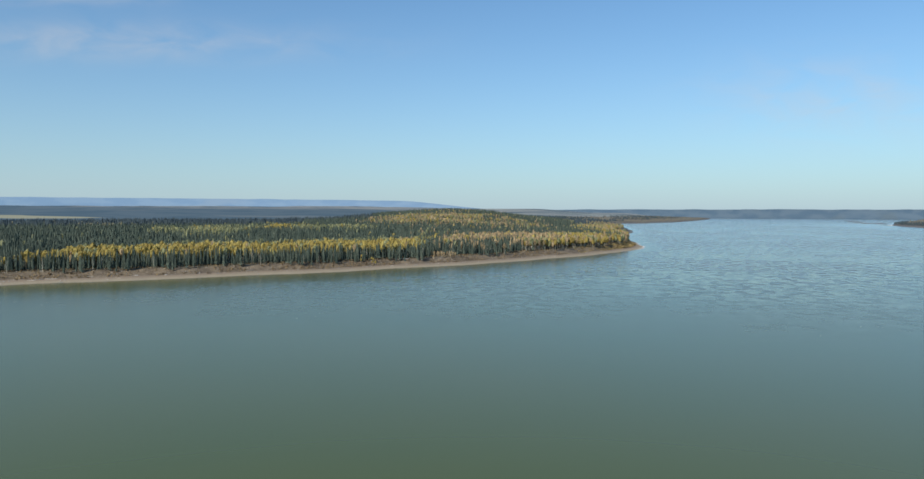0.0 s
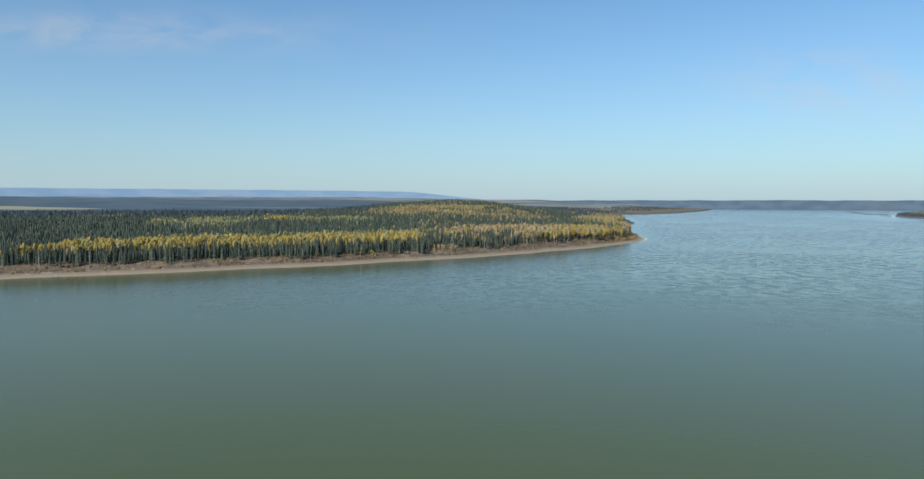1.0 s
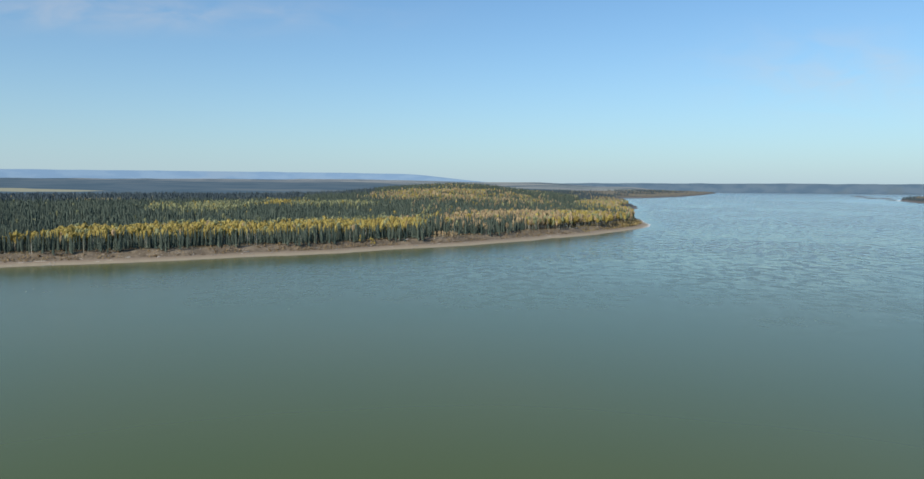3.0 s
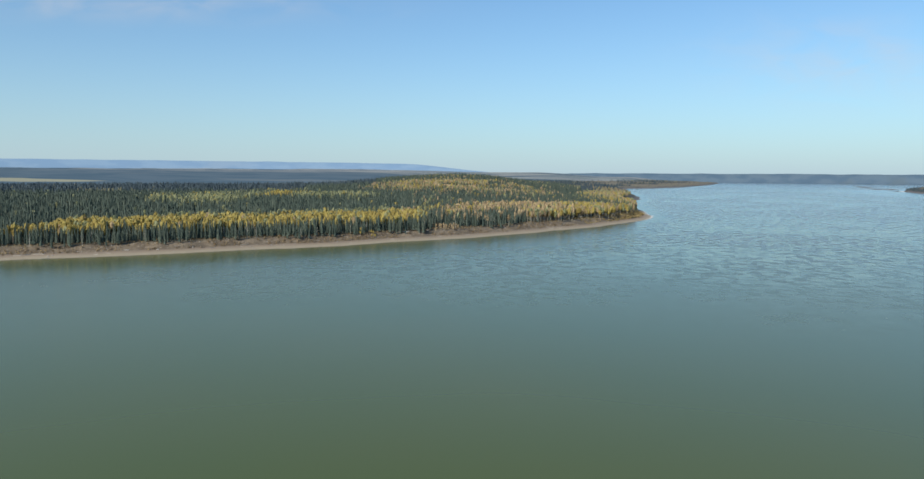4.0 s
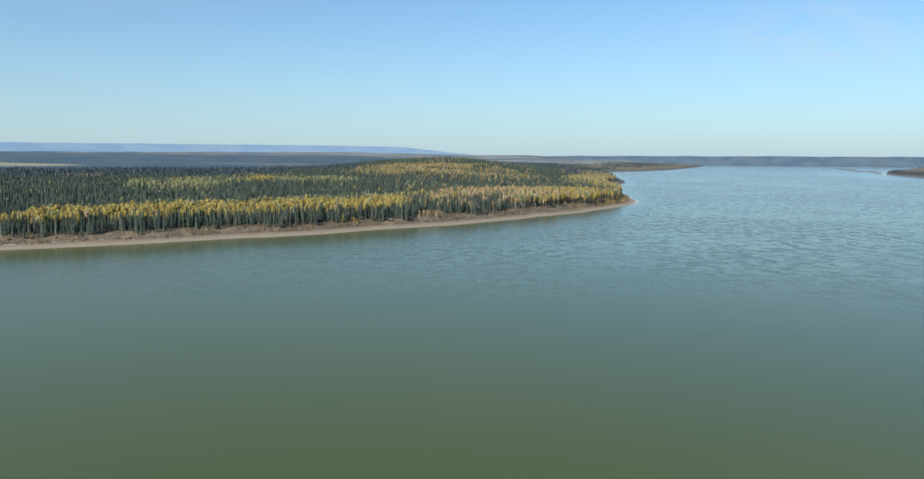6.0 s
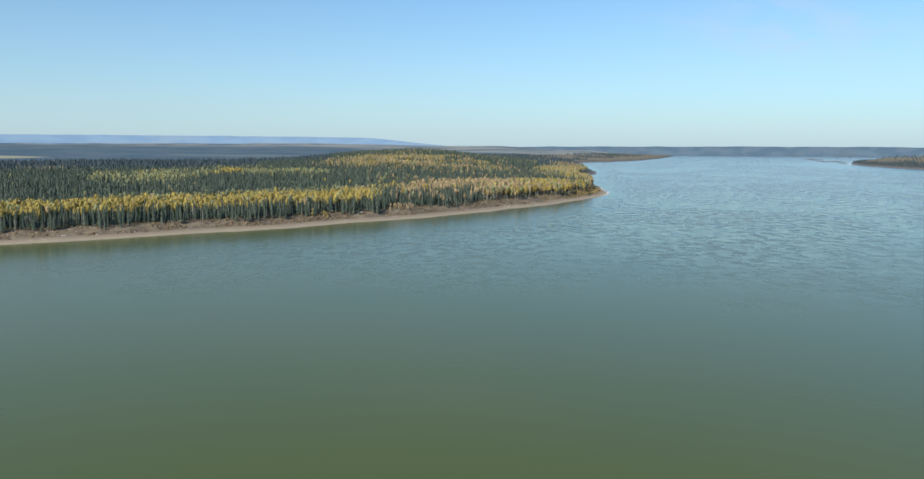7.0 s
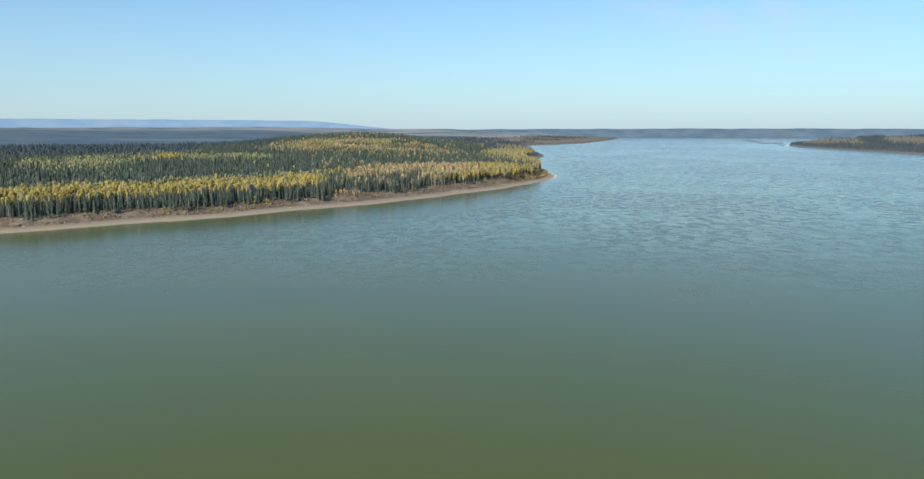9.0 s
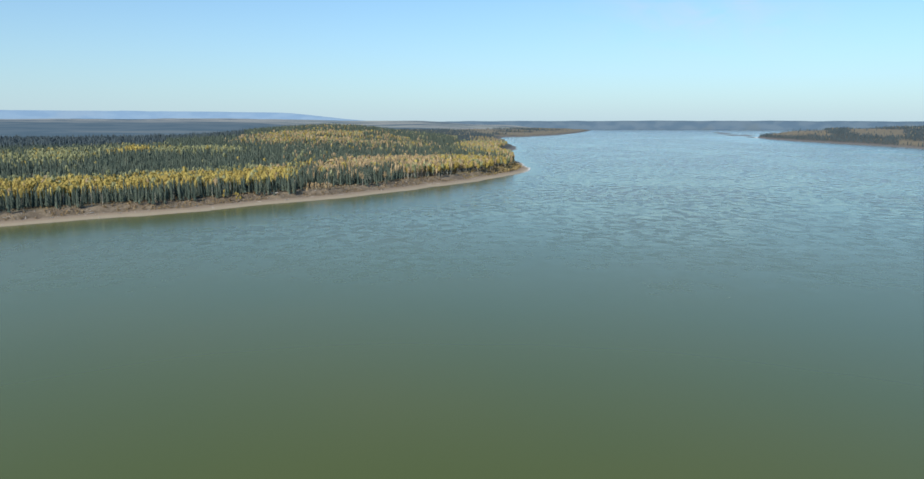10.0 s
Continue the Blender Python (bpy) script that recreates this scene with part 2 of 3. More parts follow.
# distant stands: same leaves, greyed and blued, haze put into the base colour
M_HAZED = [leaf_material("hazed_spruce", (0.030, 0.047, 0.056), (0.066, 0.088, 0.096), through=0.0), leaf_material("hazed_gold", (0.25, 0.20, 0.085), (0.40, 0.33, 0.15)),
         leaf_material("hazed_brush", (0.17, 0.160, 0.095), (0.29, 0.262, 0.160)), leaf_material("hazed_tan", (0.22, 0.172, 0.108), (0.36, 0.282, 0.180))]
M_BARK, M_PALE = bark_material("spruce_bark", (0.06, 0.045, 0.035), (0.13, 0.10, 0.08)), bark_material("aspen_bark", (0.30, 0.27, 0.21), (0.50, 0.46, 0.38))
M_DRIFT = bark_material("weathered_wood", (0.35, 0.31, 0.26), (0.62, 0.58, 0.52))
M_SHRUB = leaf_material("shrub_leaves", (0.20, 0.140, 0.085), (0.42, 0.31, 0.155))
M_ROCK = bark_material("shore_stone", (0.22, 0.19, 0.16), (0.45, 0.41, 0.36))
# bluish base colours plus emission stand in for the air's haze
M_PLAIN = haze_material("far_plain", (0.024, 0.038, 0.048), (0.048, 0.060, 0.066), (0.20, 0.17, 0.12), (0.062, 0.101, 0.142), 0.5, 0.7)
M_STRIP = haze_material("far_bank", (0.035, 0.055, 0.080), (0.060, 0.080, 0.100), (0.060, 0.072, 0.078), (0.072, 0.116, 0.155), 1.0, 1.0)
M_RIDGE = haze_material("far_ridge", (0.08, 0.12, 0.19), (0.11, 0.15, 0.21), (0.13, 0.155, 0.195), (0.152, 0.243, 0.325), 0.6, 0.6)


# ---- numeric helpers ----
def lattice(ix, iy, seed):
    h = (ix.astype(np.int64) * 374761393 + iy.astype(np.int64) * 668265263 + seed * 974711) & 0x7FFFFFFF
    h = ((h ^ (h >> 13)) * 1274126177) & 0x7FFFFFFF
    return ((h ^ (h >> 16)) & 0xFFFF) / 65535.0


def value_noise(x, y, seed=0):
    ix, iy = np.floor(x), np.floor(y)
    fx, fy = x - ix, y - iy
    fx, fy = fx * fx * (3 - 2 * fx), fy * fy * (3 - 2 * fy)
    a, b = lattice(ix, iy, seed), lattice(ix + 1, iy, seed)
    c, d = lattice(ix, iy + 1, seed), lattice(ix + 1, iy + 1, seed)
    return (a + (b - a) * fx) * (1 - fy) + (c + (d - c) * fx) * fy


def fbm(x, y, size, seed=0, octaves=4):
    v, amp, tot = 0, 1.0, 0
    for k in range(octaves):
        v = v + amp * value_noise(x / size, y / size, seed + 17 * k)
        tot, amp, size = tot + amp, amp * 0.5, size * 0.5
    return v / tot


def sstep(v, lo, hi):
    t = np.clip((v - lo) / (hi - lo), 0, 1)
    return t * t * (3 - 2 * t)


def inside_distance(x, y, poly):
    """Metres from the polygon's edge, positive inside."""
    p = np.array(poly, float)
    q = np.roll(p, -1, axis=0)
    best, odd = np.full(x.shape, 1e12), np.zeros(x.shape, bool)
    for (ax, ay), (bx, by) in zip(p, q):
        ex, ey = bx - ax, by - ay
        t = np.clip(((x - ax) * ex + (y - ay) * ey) / (ex * ex + ey * ey), 0, 1)
        best = np.minimum(best, (x - ax - t * ex) ** 2 + (y - ay - t * ey) ** 2)
        if ay != by:
            odd ^= ((ay > y) != (by > y)) & (x < ex * (y - ay) / ey + ax)
    return np.where(odd, 1, -1) * np.sqrt(best)


# ---- the lie of the land ----
WOODED_POINT = [(-4800, -700), (-1200, 130), (-500, 398), (-267, 523), (-206, 549), (-138, 580), (-80, 612), (-9, 658), (44, 694), (100, 748),
                (142, 793), (180, 828), (222, 880), (266, 948), (298, 1012), (309, 1085), (316, 1150), (331, 1240), (358, 1360), (392, 1500), (425, 1590), (458, 1673),
                (478, 1760), (498, 1861), (529, 2050), (600, 2400), (690, 2700), (809, 2777), (1012, 3030), (1300, 3560), (1560, 4120), (1540, 4280),
                (1610, 4540), (1860, 4480), (2230, 4310), (2680, 4040), (3200, 3640), (3620, 3220), (4900, 3220), (4900, 5000), (-4800, 5000)]
FAR_SHORE = [(1545, 2470), (1660, 2580), (1900, 2720), (2500, 2950), (3900, 2850), (4900, 2850), (4900, -4800), (900, -4800), (900, -500),
             (1140, 500), (1200, 900), (1295, 1400), (1335, 1560), (1362, 1720), (1388, 1890), (1405, 2060), (1465, 2290)]
MUD_BAR = [(1500, 2400), (1640, 2600), (1880, 3150), (2060, 3700), (1830, 3250), (1590, 2700)]
NEAR_BANK = [(-4800, -1400), (-1200, -420), (0, -300), (800, -700), (800, -4800), (-4800, -4800)]


def shore_distance(x, y):
    wob = (fbm(x, y, 60, 5, 3) - 0.5) * 14 + (fbm(x, y, 14, 9, 2) - 0.5) * 4
    return inside_distance(x, y, WOODED_POINT) + wob, inside_distance(x, y, FAR_SHORE) + wob, inside_distance(x, y, NEAR_BANK)


def land_height(d, x, y):
    """Beach, cut bank and terrace by the distance from the water."""
    scarp = 15 + (fbm(x, y, 22, 3, 3) - 0.5) * 9
    h = np.where(d > 0, np.minimum(d * 0.14, 2.1), np.maximum(d * 0.12, -4.0))
    h = h + 4.2 * sstep(d, scarp, scarp + 11 + 6 * fbm(x, y, 30, 4, 2))
    return h + 2.0 * sstep(d, 40, 110)


def height(x, y):
    d1, d2, d3 = shore_distance(x, y)
    h1 = land_height(d1 * (1 + 0.9 * sstep(y, 1020, 1150)), x, y)
    hill = 27 * np.exp(-((x - 60) / 250) ** 2 - ((y - 1960) / 470) ** 2)
    h1 = h1 + 5 * sstep(d1, 110, 450) + hill * sstep(d1, 40, 220) + (fbm(x, y, 120, 11, 3) - 0.5) * 5 * sstep(d1, 60, 200)
    h2 = land_height(d2 * 3.2, x, y) + 15 * sstep(d2, 8, 120) + 11 * sstep(d2, 100, 480) + (fbm(x, y, 150, 12, 3) - 0.5) * 6 * sstep(d2, 60, 200)
    h3 = land_height(d3, x, y)
    bar = np.minimum(inside_distance(x, y, MUD_BAR) * 0.003, 0.05) - 0.12 * sstep(fbm(x, y, 90, 14, 3), 0.48, 0.62)
    return np.maximum(np.maximum(h1, h2), np.maximum(h3, bar)), d1, d2


def clearings(x, y, d1, d2):
    """Dry meadows, 0 to 1: two on the slope of the far shore and one at its foot, open ground on the far point."""
    b = np.degrees(np.arctan2(x - 14, y - 72)) + (fbm(x, y, 110, 15, 3) - 0.5) * 1.6
    e = d2 + (fbm(x, y, 90, 16, 3) - 0.5) * 70
    m = sstep(b, 33.0, 33.4) * (1 - sstep(b, 36.9, 37.3)) * sstep(e, 14 + 11 * (b - 33), 30 + 11 * (b - 33)) * (1 - sstep(e, 190, 230))
    m = np.maximum(m, sstep(b, 38.1, 38.6) * (1 - sstep(b, 41.4, 41.9)) * sstep(e, 80, 100) * (1 - sstep(e, 330, 380)))
    m = np.maximum(m, sstep(b, 41.0, 41.4) * sstep(d2, 8, 14) * (1 - sstep(e, 50, 70)))
    m = m * (x > 1000) * (y < 2700)
    point = sstep(x, 560, 700) * (1 - sstep(x, 1620, 1700)) * sstep(y, 2500, 2750) * (d1 > 14) * sstep(fbm(x, y, 170, 17, 3), 0.28, 0.38)
    return np.clip(np.maximum(m, point), 0, 1)


def mesh_object(name, verts, faces, material, parent=None, smooth=False, **values):
    me = bpy.data.meshes.new(name)
    verts, faces = np.asarray(verts, np.float32), np.asarray(faces, np.int32)
    k = faces.shape[1]
    me.vertices.add(len(verts))
    me.vertices.foreach_set("co", verts.ravel())
    me.loops.add(faces.size)
    me.loops.foreach_set("vertex_index", faces.ravel())
    me.polygons.add(len(faces))
    me.polygons.foreach_set("loop_start", np.arange(0, faces.size, k, dtype=np.int32))
    me.polygons.foreach_set("use_smooth", np.full(len(faces), smooth))
    for key, value in values.items():
        me.attributes.new(key, "FLOAT", "POINT").data.foreach_set("value", np.asarray(value, np.float32))
    me.materials.append(material)
    me.update(calc_edges=True)
    me.validate()
    ob = new(name, me)
    ob.parent = parent
    return ob


def grid_faces(rows, cols, closed=False):
    i, j = np.meshgrid(np.arange(rows - 1), np.arange(cols if closed else cols - 1), indexing="ij")
    a, b = i * cols + j, i * cols + (j + 1) % cols
    return np.stack([a, b, b + cols, a + cols], -1).reshape(-1, 4)[:, ::-1]


def ground():
    """One sheet from the river bed to the horizon, finest along the wooded point."""
    fan = np.concatenate([np.linspace(-36, 50, 480), np.linspace(50, 324, 90)[1:-1]])
    rings = np.concatenate([[2, 60, 160, 260, 350, 420], np.geomspace(440, 1500, 240), np.geomspace(1500, 4900, 110)[1:]])
    az, r = np.meshgrid(np.radians(fan), rings)
    x, y = r * np.sin(az), r * np.cos(az)
    z, d1, d2 = height(x.ravel(), y.ravel())
    v = np.stack([x.ravel(), y.ravel(), z], 1)
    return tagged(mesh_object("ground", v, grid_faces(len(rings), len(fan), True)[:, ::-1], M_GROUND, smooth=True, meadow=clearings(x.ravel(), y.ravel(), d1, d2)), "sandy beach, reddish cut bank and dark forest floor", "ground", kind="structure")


def water():
    fan = np.concatenate([np.linspace(-36, 50, 260), np.linspace(50, 324, 60)[1:-1]])
    rings = np.concatenate([[1, 200, 300], np.geomspace(350, 1500, 130), np.geomspace(1500, 4900, 40)[1:]])
    az, r = np.meshgrid(np.radians(fan), rings)
    x, y = (r * np.sin(az)).ravel(), (r * np.cos(az)).ravel()
    d1, d2, _ = shore_distance(x, y)
    v = np.stack([x, y, np.zeros(az.size)], 1)
    return tagged(mesh_object("water", v, grid_faces(len(rings), len(fan), True)[:, ::-1], M_WATER, shore=np.clip(-np.maximum(d1 * (1 + 2.5 * sstep(y, 720, 1000)), d2 * 0.5), 0, 1000)), "wide silty green river with wind ripples and eddies", "river", kind="structure")


def far_land(name, label, bearings, radii, profile, material):
    """A strip of far country; profile gives the height from bearing and radius."""
    az, r = np.meshgrid(np.radians(bearings), radii)
    x, y = r * np.sin(az), r * np.cos(az)
    z = profile(np.degrees(az), r, x, y)
    v = np.stack([x.ravel(), y.ravel(), z.ravel()], 1)
    return tagged(mesh_object(name, v, grid_faces(len(radii), len(bearings))[:, ::-1], material, smooth=True), label, "far hills", kind="structure")


def plain_profile(az, r, x, y):
    start = 2250 + 1150 * sstep(az, -5, 3)
    up = sstep(r, start, 4600) * (1 - 0.24 * sstep(az, -4, 4)) * (1 - sstep(az, 14, 19))
    return -6 + 22 * sstep(r, start, start + 300) * (1 - sstep(az, 8, 13)) + 50 * up + (fbm(x, y, 260, 31, 5) - 0.5) * (12 - 6 * sstep(az, -6, 2)) * sstep(r, start, start + 700)


def strip_profile(az, r, x, y):
    crest = 52 + 4 * sstep(az, 8, 22) - 2 * sstep(az, 24, 50) + (fbm(az * 40, az * 0, 60, 41, 4) - 0.5) * 7
    return -2 + crest * sstep(r, 4780, 4880)


def ridge_profile(az, r, x, y):
    top = 52 + 52 * (1 - sstep(az, -2.6, 5.6)) + 9 * (1 - sstep(az, -16, 3)) + 3 * (1 - sstep(az, -34, -8)) + (fbm(az * 60, az * 0, 90, 51, 4) - 0.5) * 4
    return top * sstep(r, 4690, 4850)


ground()
water()
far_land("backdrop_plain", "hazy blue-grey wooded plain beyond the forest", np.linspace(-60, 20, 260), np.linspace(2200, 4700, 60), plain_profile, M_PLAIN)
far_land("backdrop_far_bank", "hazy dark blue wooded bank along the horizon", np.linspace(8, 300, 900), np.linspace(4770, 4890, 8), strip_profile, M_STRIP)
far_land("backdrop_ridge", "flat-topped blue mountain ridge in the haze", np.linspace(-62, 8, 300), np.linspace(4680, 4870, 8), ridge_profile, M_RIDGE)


# ---- tree shapes, all one metre high ----
def spruce_crown(rng, tiers, sides, base=0.10, width=0.105):
    v, f = [], []
    for i in range(tiers):
        u = i / tiers
        z0 = base + (1 - base) * u
        r = width * (1 - u) ** 0.8 * rng.uniform(0.8, 1.15) + 0.008
        top = z0 + (1 - base) / tiers * rng.uniform(1.5, 2.1)
        k, turn = len(v), rng.uniform(0, 6.3)
        v.append((rng.uniform(-0.006, 0.006), rng.uniform(-0.006, 0.006), min(top, 1.0)))
        for s in range(sides):
            a = turn + 6.2832 * s / sides
            q = r * (rng.uniform(0.85, 1.2) if s % 2 else rng.uniform(0.45, 0.7))
            v.append((q * math.cos(a), q * math.sin(a), z0 - (0.02 if s % 2 else 0) + rng.uniform(-0.01, 0.01)))
        f += [(k, k + 1 + s, k + 1 + (s + 1) % sides) for s in range(sides)]
    return np.array(v), np.array(f)


def tube(points, radii, sides=4):
    """A bent tapering stem along points, as triangles."""
    v, f = [], []
    for (x, y, z), r in zip(points, radii):
        v += [(x + r * math.cos(6.2832 * s / sides), y + r * math.sin(6.2832 * s / sides), z) for s in range(sides)]
    for i in range(len(points) - 1):
        for s in range(sides):
            a, b = i * sides + s, i * sides + (s + 1) % sides
            f += [(a, b, b + sides), (a, b + sides, a + sides)]
    return np.array(v), np.array(f)


def join(parts):
    v, f, n = [], [], 0
    for pv, pf in parts:
        v.append(pv)
        f.append(pf + n)
        n += len(pv)
    return np.concatenate(v), np.concatenate(f)


def aspen_stems(rng, limbs, sides=4):
    lean = rng.uniform(-0.03, 0.03)
    parts = [tube([(0, 0, 0), (lean * 0.5, 0, 0.45), (lean, 0, 0.88)], [0.013, 0.009, 0.003], sides)]
    for _ in range(limbs):
        z, a, l = rng.uniform(0.4, 0.75), rng.uniform(0, 6.3), rng.uniform(0.08, 0.15)
        parts.append(tube([(lean * z, 0, z), (lean * z + l * math.cos(a), l * math.sin(a), z + l)], [0.005, 0.002], 3))
    return join(parts)


def aspen_crown(rng, clumps, low=0.40, wide=0.15, size=0.055, core=0):
    """Leaf sprays over a tall main lobe and five smaller ones, each spray turned mostly outwards."""
    v, f = [], []
    mid, tall = (low + 1) / 2, (1 - low) / 2
    lobes = [(rng.uniform(-0.55, 0.55) * wide, rng.uniform(-0.55, 0.55) * wide, rng.uniform(low + 0.35 * tall, 1 - 0.45 * tall), 0.55) for _ in range(5)] + [(0, 0, mid, 1.0)]
    for c in range(clumps):
        lx, ly, lz, s = lobes[c % 7 if c % 7 < 6 else 5]
        p = Vector((rng.gauss(0, 1), rng.gauss(0, 1), rng.gauss(0, 1))).normalized() * rng.uniform(0.7, 1.0)
        taper = 1.0 - 0.35 * max(p.z, 0)
        q = Vector((lx + p.x * wide * s * taper, ly + p.y * wide * s * taper, min(max(lz + p.z * tall * s, low), 1.0)))
        n = (p.normalized() + 0.55 * Vector((rng.gauss(0, 1), rng.gauss(0, 1), rng.gauss(0, 1))).normalized()).normalized()
        e1 = n.orthogonal().normalized()
        e2 = n.cross(e1)
        turn, w = rng.uniform(0, 6.28), size * rng.uniform(0.6, 1.25)
        e1, e2 = e1 * math.cos(turn) + e2 * math.sin(turn), e2 * math.cos(turn) - e1 * math.sin(turn)
        k = len(v)
        v += [tuple(q + e1 * w), tuple(q + e2 * w * 0.9 + e1 * w * 0.1), tuple(q - e1 * w * 0.9), tuple(q - e2 * w)]
        f += [(k, k + 1, k + 2), (k, k + 2, k + 3)]
    if core:
        rows, k = core // 2, len(v)
        v.append((0, 0, low + 0.04))
        for i in range(1, rows):
            a = math.pi * i / rows
            for j in range(core):
                b, r = 6.2832 * (j + 0.5 * (i % 2)) / core, rng.uniform(0.40, 0.88)
                v.append((wide * r * math.sin(a) * math.cos(b), wide * r * math.sin(a) * math.sin(b), mid - tall * rng.uniform(0.78, 0.96) * math.cos(a)))
        v.append((0, 0, 0.97))
        for j in range(core):
            n = (j + 1) % core
            f += [(k, k + 1 + n, k + 1 + j), (len(v) - 1, len(v) - 1 - core + j, len(v) - 1 - core + n)]
            for i in range(rows - 2):
                p, q = k + 1 + i * core, k + 1 + (i + 1) * core
                f += [(p + j, p + n, q + n), (p + j, q + n, q + j)]
    return np.array(v), np.array(f)


def plant(name, shapes, spots, material, label, category, rng, parent=None):
    """Many copies of one-metre shapes joined into one mesh; spots are x, y, z, height, girth."""
    order = rng.integers(0, len(shapes), len(spots))
    vs, fs, ts, n = [], [], [], 0
    for k, (v, f) in enumerate(shapes):
        s = spots[order == k]
        if not len(s):
            continue
        a = rng.uniform(0, 6.2832, len(s))
        ca, sa = np.cos(a)[:, None], np.sin(a)[:, None]
        g = (s[:, 3] * s[:, 4])[:, None]
        x = (v[None, :, 0] * ca - v[None, :, 1] * sa) * g + s[:, 0:1]
        y = (v[None, :, 0] * sa + v[None, :, 1] * ca) * g + s[:, 1:2]
        z = v[None, :, 2] * s[:, 3:4] + s[:, 2:3]
        vs.append(np.stack([x, y, z], -1).reshape(-1, 3))
        fs.append((f[None] + (np.arange(len(s)) * len(v))[:, None, None] + n).reshape(-1, 3))
        ts.append(np.repeat(rng.uniform(0, 1, len(s)), len(v)))
        n += len(s) * len(v)
    return tagged(mesh_object(name, np.concatenate(vs), np.concatenate(fs), material, parent, tint=np.concatenate(ts)), label, category, kind="stuff")


# ---- where each kind of tree stands ----
def jittered(x0, x1, y0, y1, gap, rng):
    x, y = np.meshgrid(np.arange(x0, x1, gap), np.arange(y0, y1, gap))
    x, y = x.ravel() + rng.uniform(-0.5, 0.5, x.size) * gap, y.ravel() + rng.uniform(-0.5, 0.5, y.size) * gap
    return x, y


def blob(x, y, cx, cy, rx, ry, turn=0.0):
    c, s = math.cos(radians(turn)), math.sin(radians(turn))
    u, v = ((x - cx) * c + (y - cy) * s) / rx, (-(x - cx) * s + (y - cy) * c) / ry
    return np.exp(-(u * u + v * v) ** 2)


def kinds(x, y, d, rng):
    """0 spruce, 1 golden, 2 lime, 3 tan, by stretch of the wood."""
    n1, n2 = fbm(x, y, 70, 61, 3), fbm(x, y, 130, 62, 3)
    edge = (fbm(x, y, 30, 63, 2) - 0.5) * 40
    gold = 0.95 * sstep(d + 0.5 * edge, 44, 56) * (1 - sstep(d + edge, 120, 155)) * sstep(x + 0.6 * edge, -292, -264) * (1 - sstep(x + 0.25 * edge, -6, 8))
    gold *= 0.55 + 0.45 * sstep(n1, 0.3, 0.45)
    # behind a spruce front east of the gap, down to the beach round the point
    screen = sstep(x, -8, 0) * (1 - sstep(x + 0.5 * edge, 92, 118)) * (1 - sstep(d + 0.4 * edge, 70, 84))
    tan = 0.93 * sstep(x + 0.3 * edge, 4, 30) * (1 - sstep(d + edge, 165, 205)) * (1 - sstep(y + edge, 985, 1040)) * (1 - 0.95 * screen)
    tan *= 0.66 + 0.34 * sstep(n1, 0.34, 0.50)
    tip = 0.85 * sstep(x, 135, 185) * (1 - sstep(y, 1000, 1090)) * (1 - sstep(d, 95, 150))
    coast = 0.85 * sstep(y, 1060, 1130) * (1 - sstep(y, 2050, 2200)) * (1 - sstep(d + edge, 75, 115)) * sstep(x, 200, 280)
    hill = 0.92 * blob(x, y, -5, 1545, 105, 170) * sstep(n1, 0.24, 0.32) + 0.75 * blob(x, y, 135, 1560, 100, 260) * sstep(n1, 0.34, 0.46)
    lime = 0.92 * blob(x, y, -308, 1070, 62, 150, 20) * sstep(n1, 0.34, 0.44) + 0.72 * blob(x, y, -245, 1235, 120, 50) + 0.95 * blob(x, y, -135, 1185, 58, 65) * sstep(n1, 0.32, 0.42)
    lime = lime + 0.42 * sstep(d + 0.5 * edge, 128, 140) * (1 - sstep(d + edge, 170, 200)) * (x > -230) * (x < 10) + 0.6 * blob(x, y, -290, 1420, 70, 60)
    lime = lime + 0.6 * blob(x, y, -560, 1400, 70, 50)
    amber = 0.9 * blob(x, y, -232, 1225, 26, 60) + 0.5 * blob(x, y, 22, 915, 34, 40)
    far_tan = 0.30 * sstep(x, 620, 720) * sstep(n1, 0.28, 0.38)
    dark = np.clip(0.86 * sstep(y + 0.5 * edge, 1030, 1060) * (1 - sstep(y + 0.5 * edge, 1300, 1370)) * sstep(x, -90, -30) + blob(x, y, 290, 1980, 150, 480) + 0.9 * blob(x, y, 245, 1030, 30, 50), 0, 0.93)
    clear = 1 - dark * (1 - 0.8 * (coast > 0.4))
    hill, tip, tan = hill * clear, tip * clear, tan * clear
    u, w = rng.uniform(0, 1, x.size), rng.uniform(0, 1, x.size)
    k = np.zeros(x.size, int)
    mixed = 0.008 + 0.16 * sstep(x + edge, -80, 20) * sstep(n1, 0.36, 0.56) * sstep(d, 80, 130) * (1 - 0.6 * dark)
    hit = u < np.maximum(lime, mixed)
    k[hit] = np.where(w < 0.08, 1, np.where((w > 0.5) & (x > -40), 3, 2))[hit]
    k[u < amber] = 1
    k[u < hill] = np.where(w < 0.22, 1, np.where(w < 0.50, 2, 3))[u < hill]
    k[u < far_tan] = np.where(w < 0.6, 2, 3)[u < far_tan]
    k[u < gold] = np.where(w < 0.85, 1, np.where(w < 0.96, 2, 3))[u < gold]
    k[u < tan] = np.where(w < 0.80, 3, np.where(w < 0.9, 1, 2))[u < tan]
    k[u < tip] = np.where(w < 0.46, 1, np.where(w < 0.64, 2, 3))[u < tip]
    k[u < coast] = np.where(w < 0.28, 1, np.where(w < 0.62, 2, 3))[u < coast]
    return k


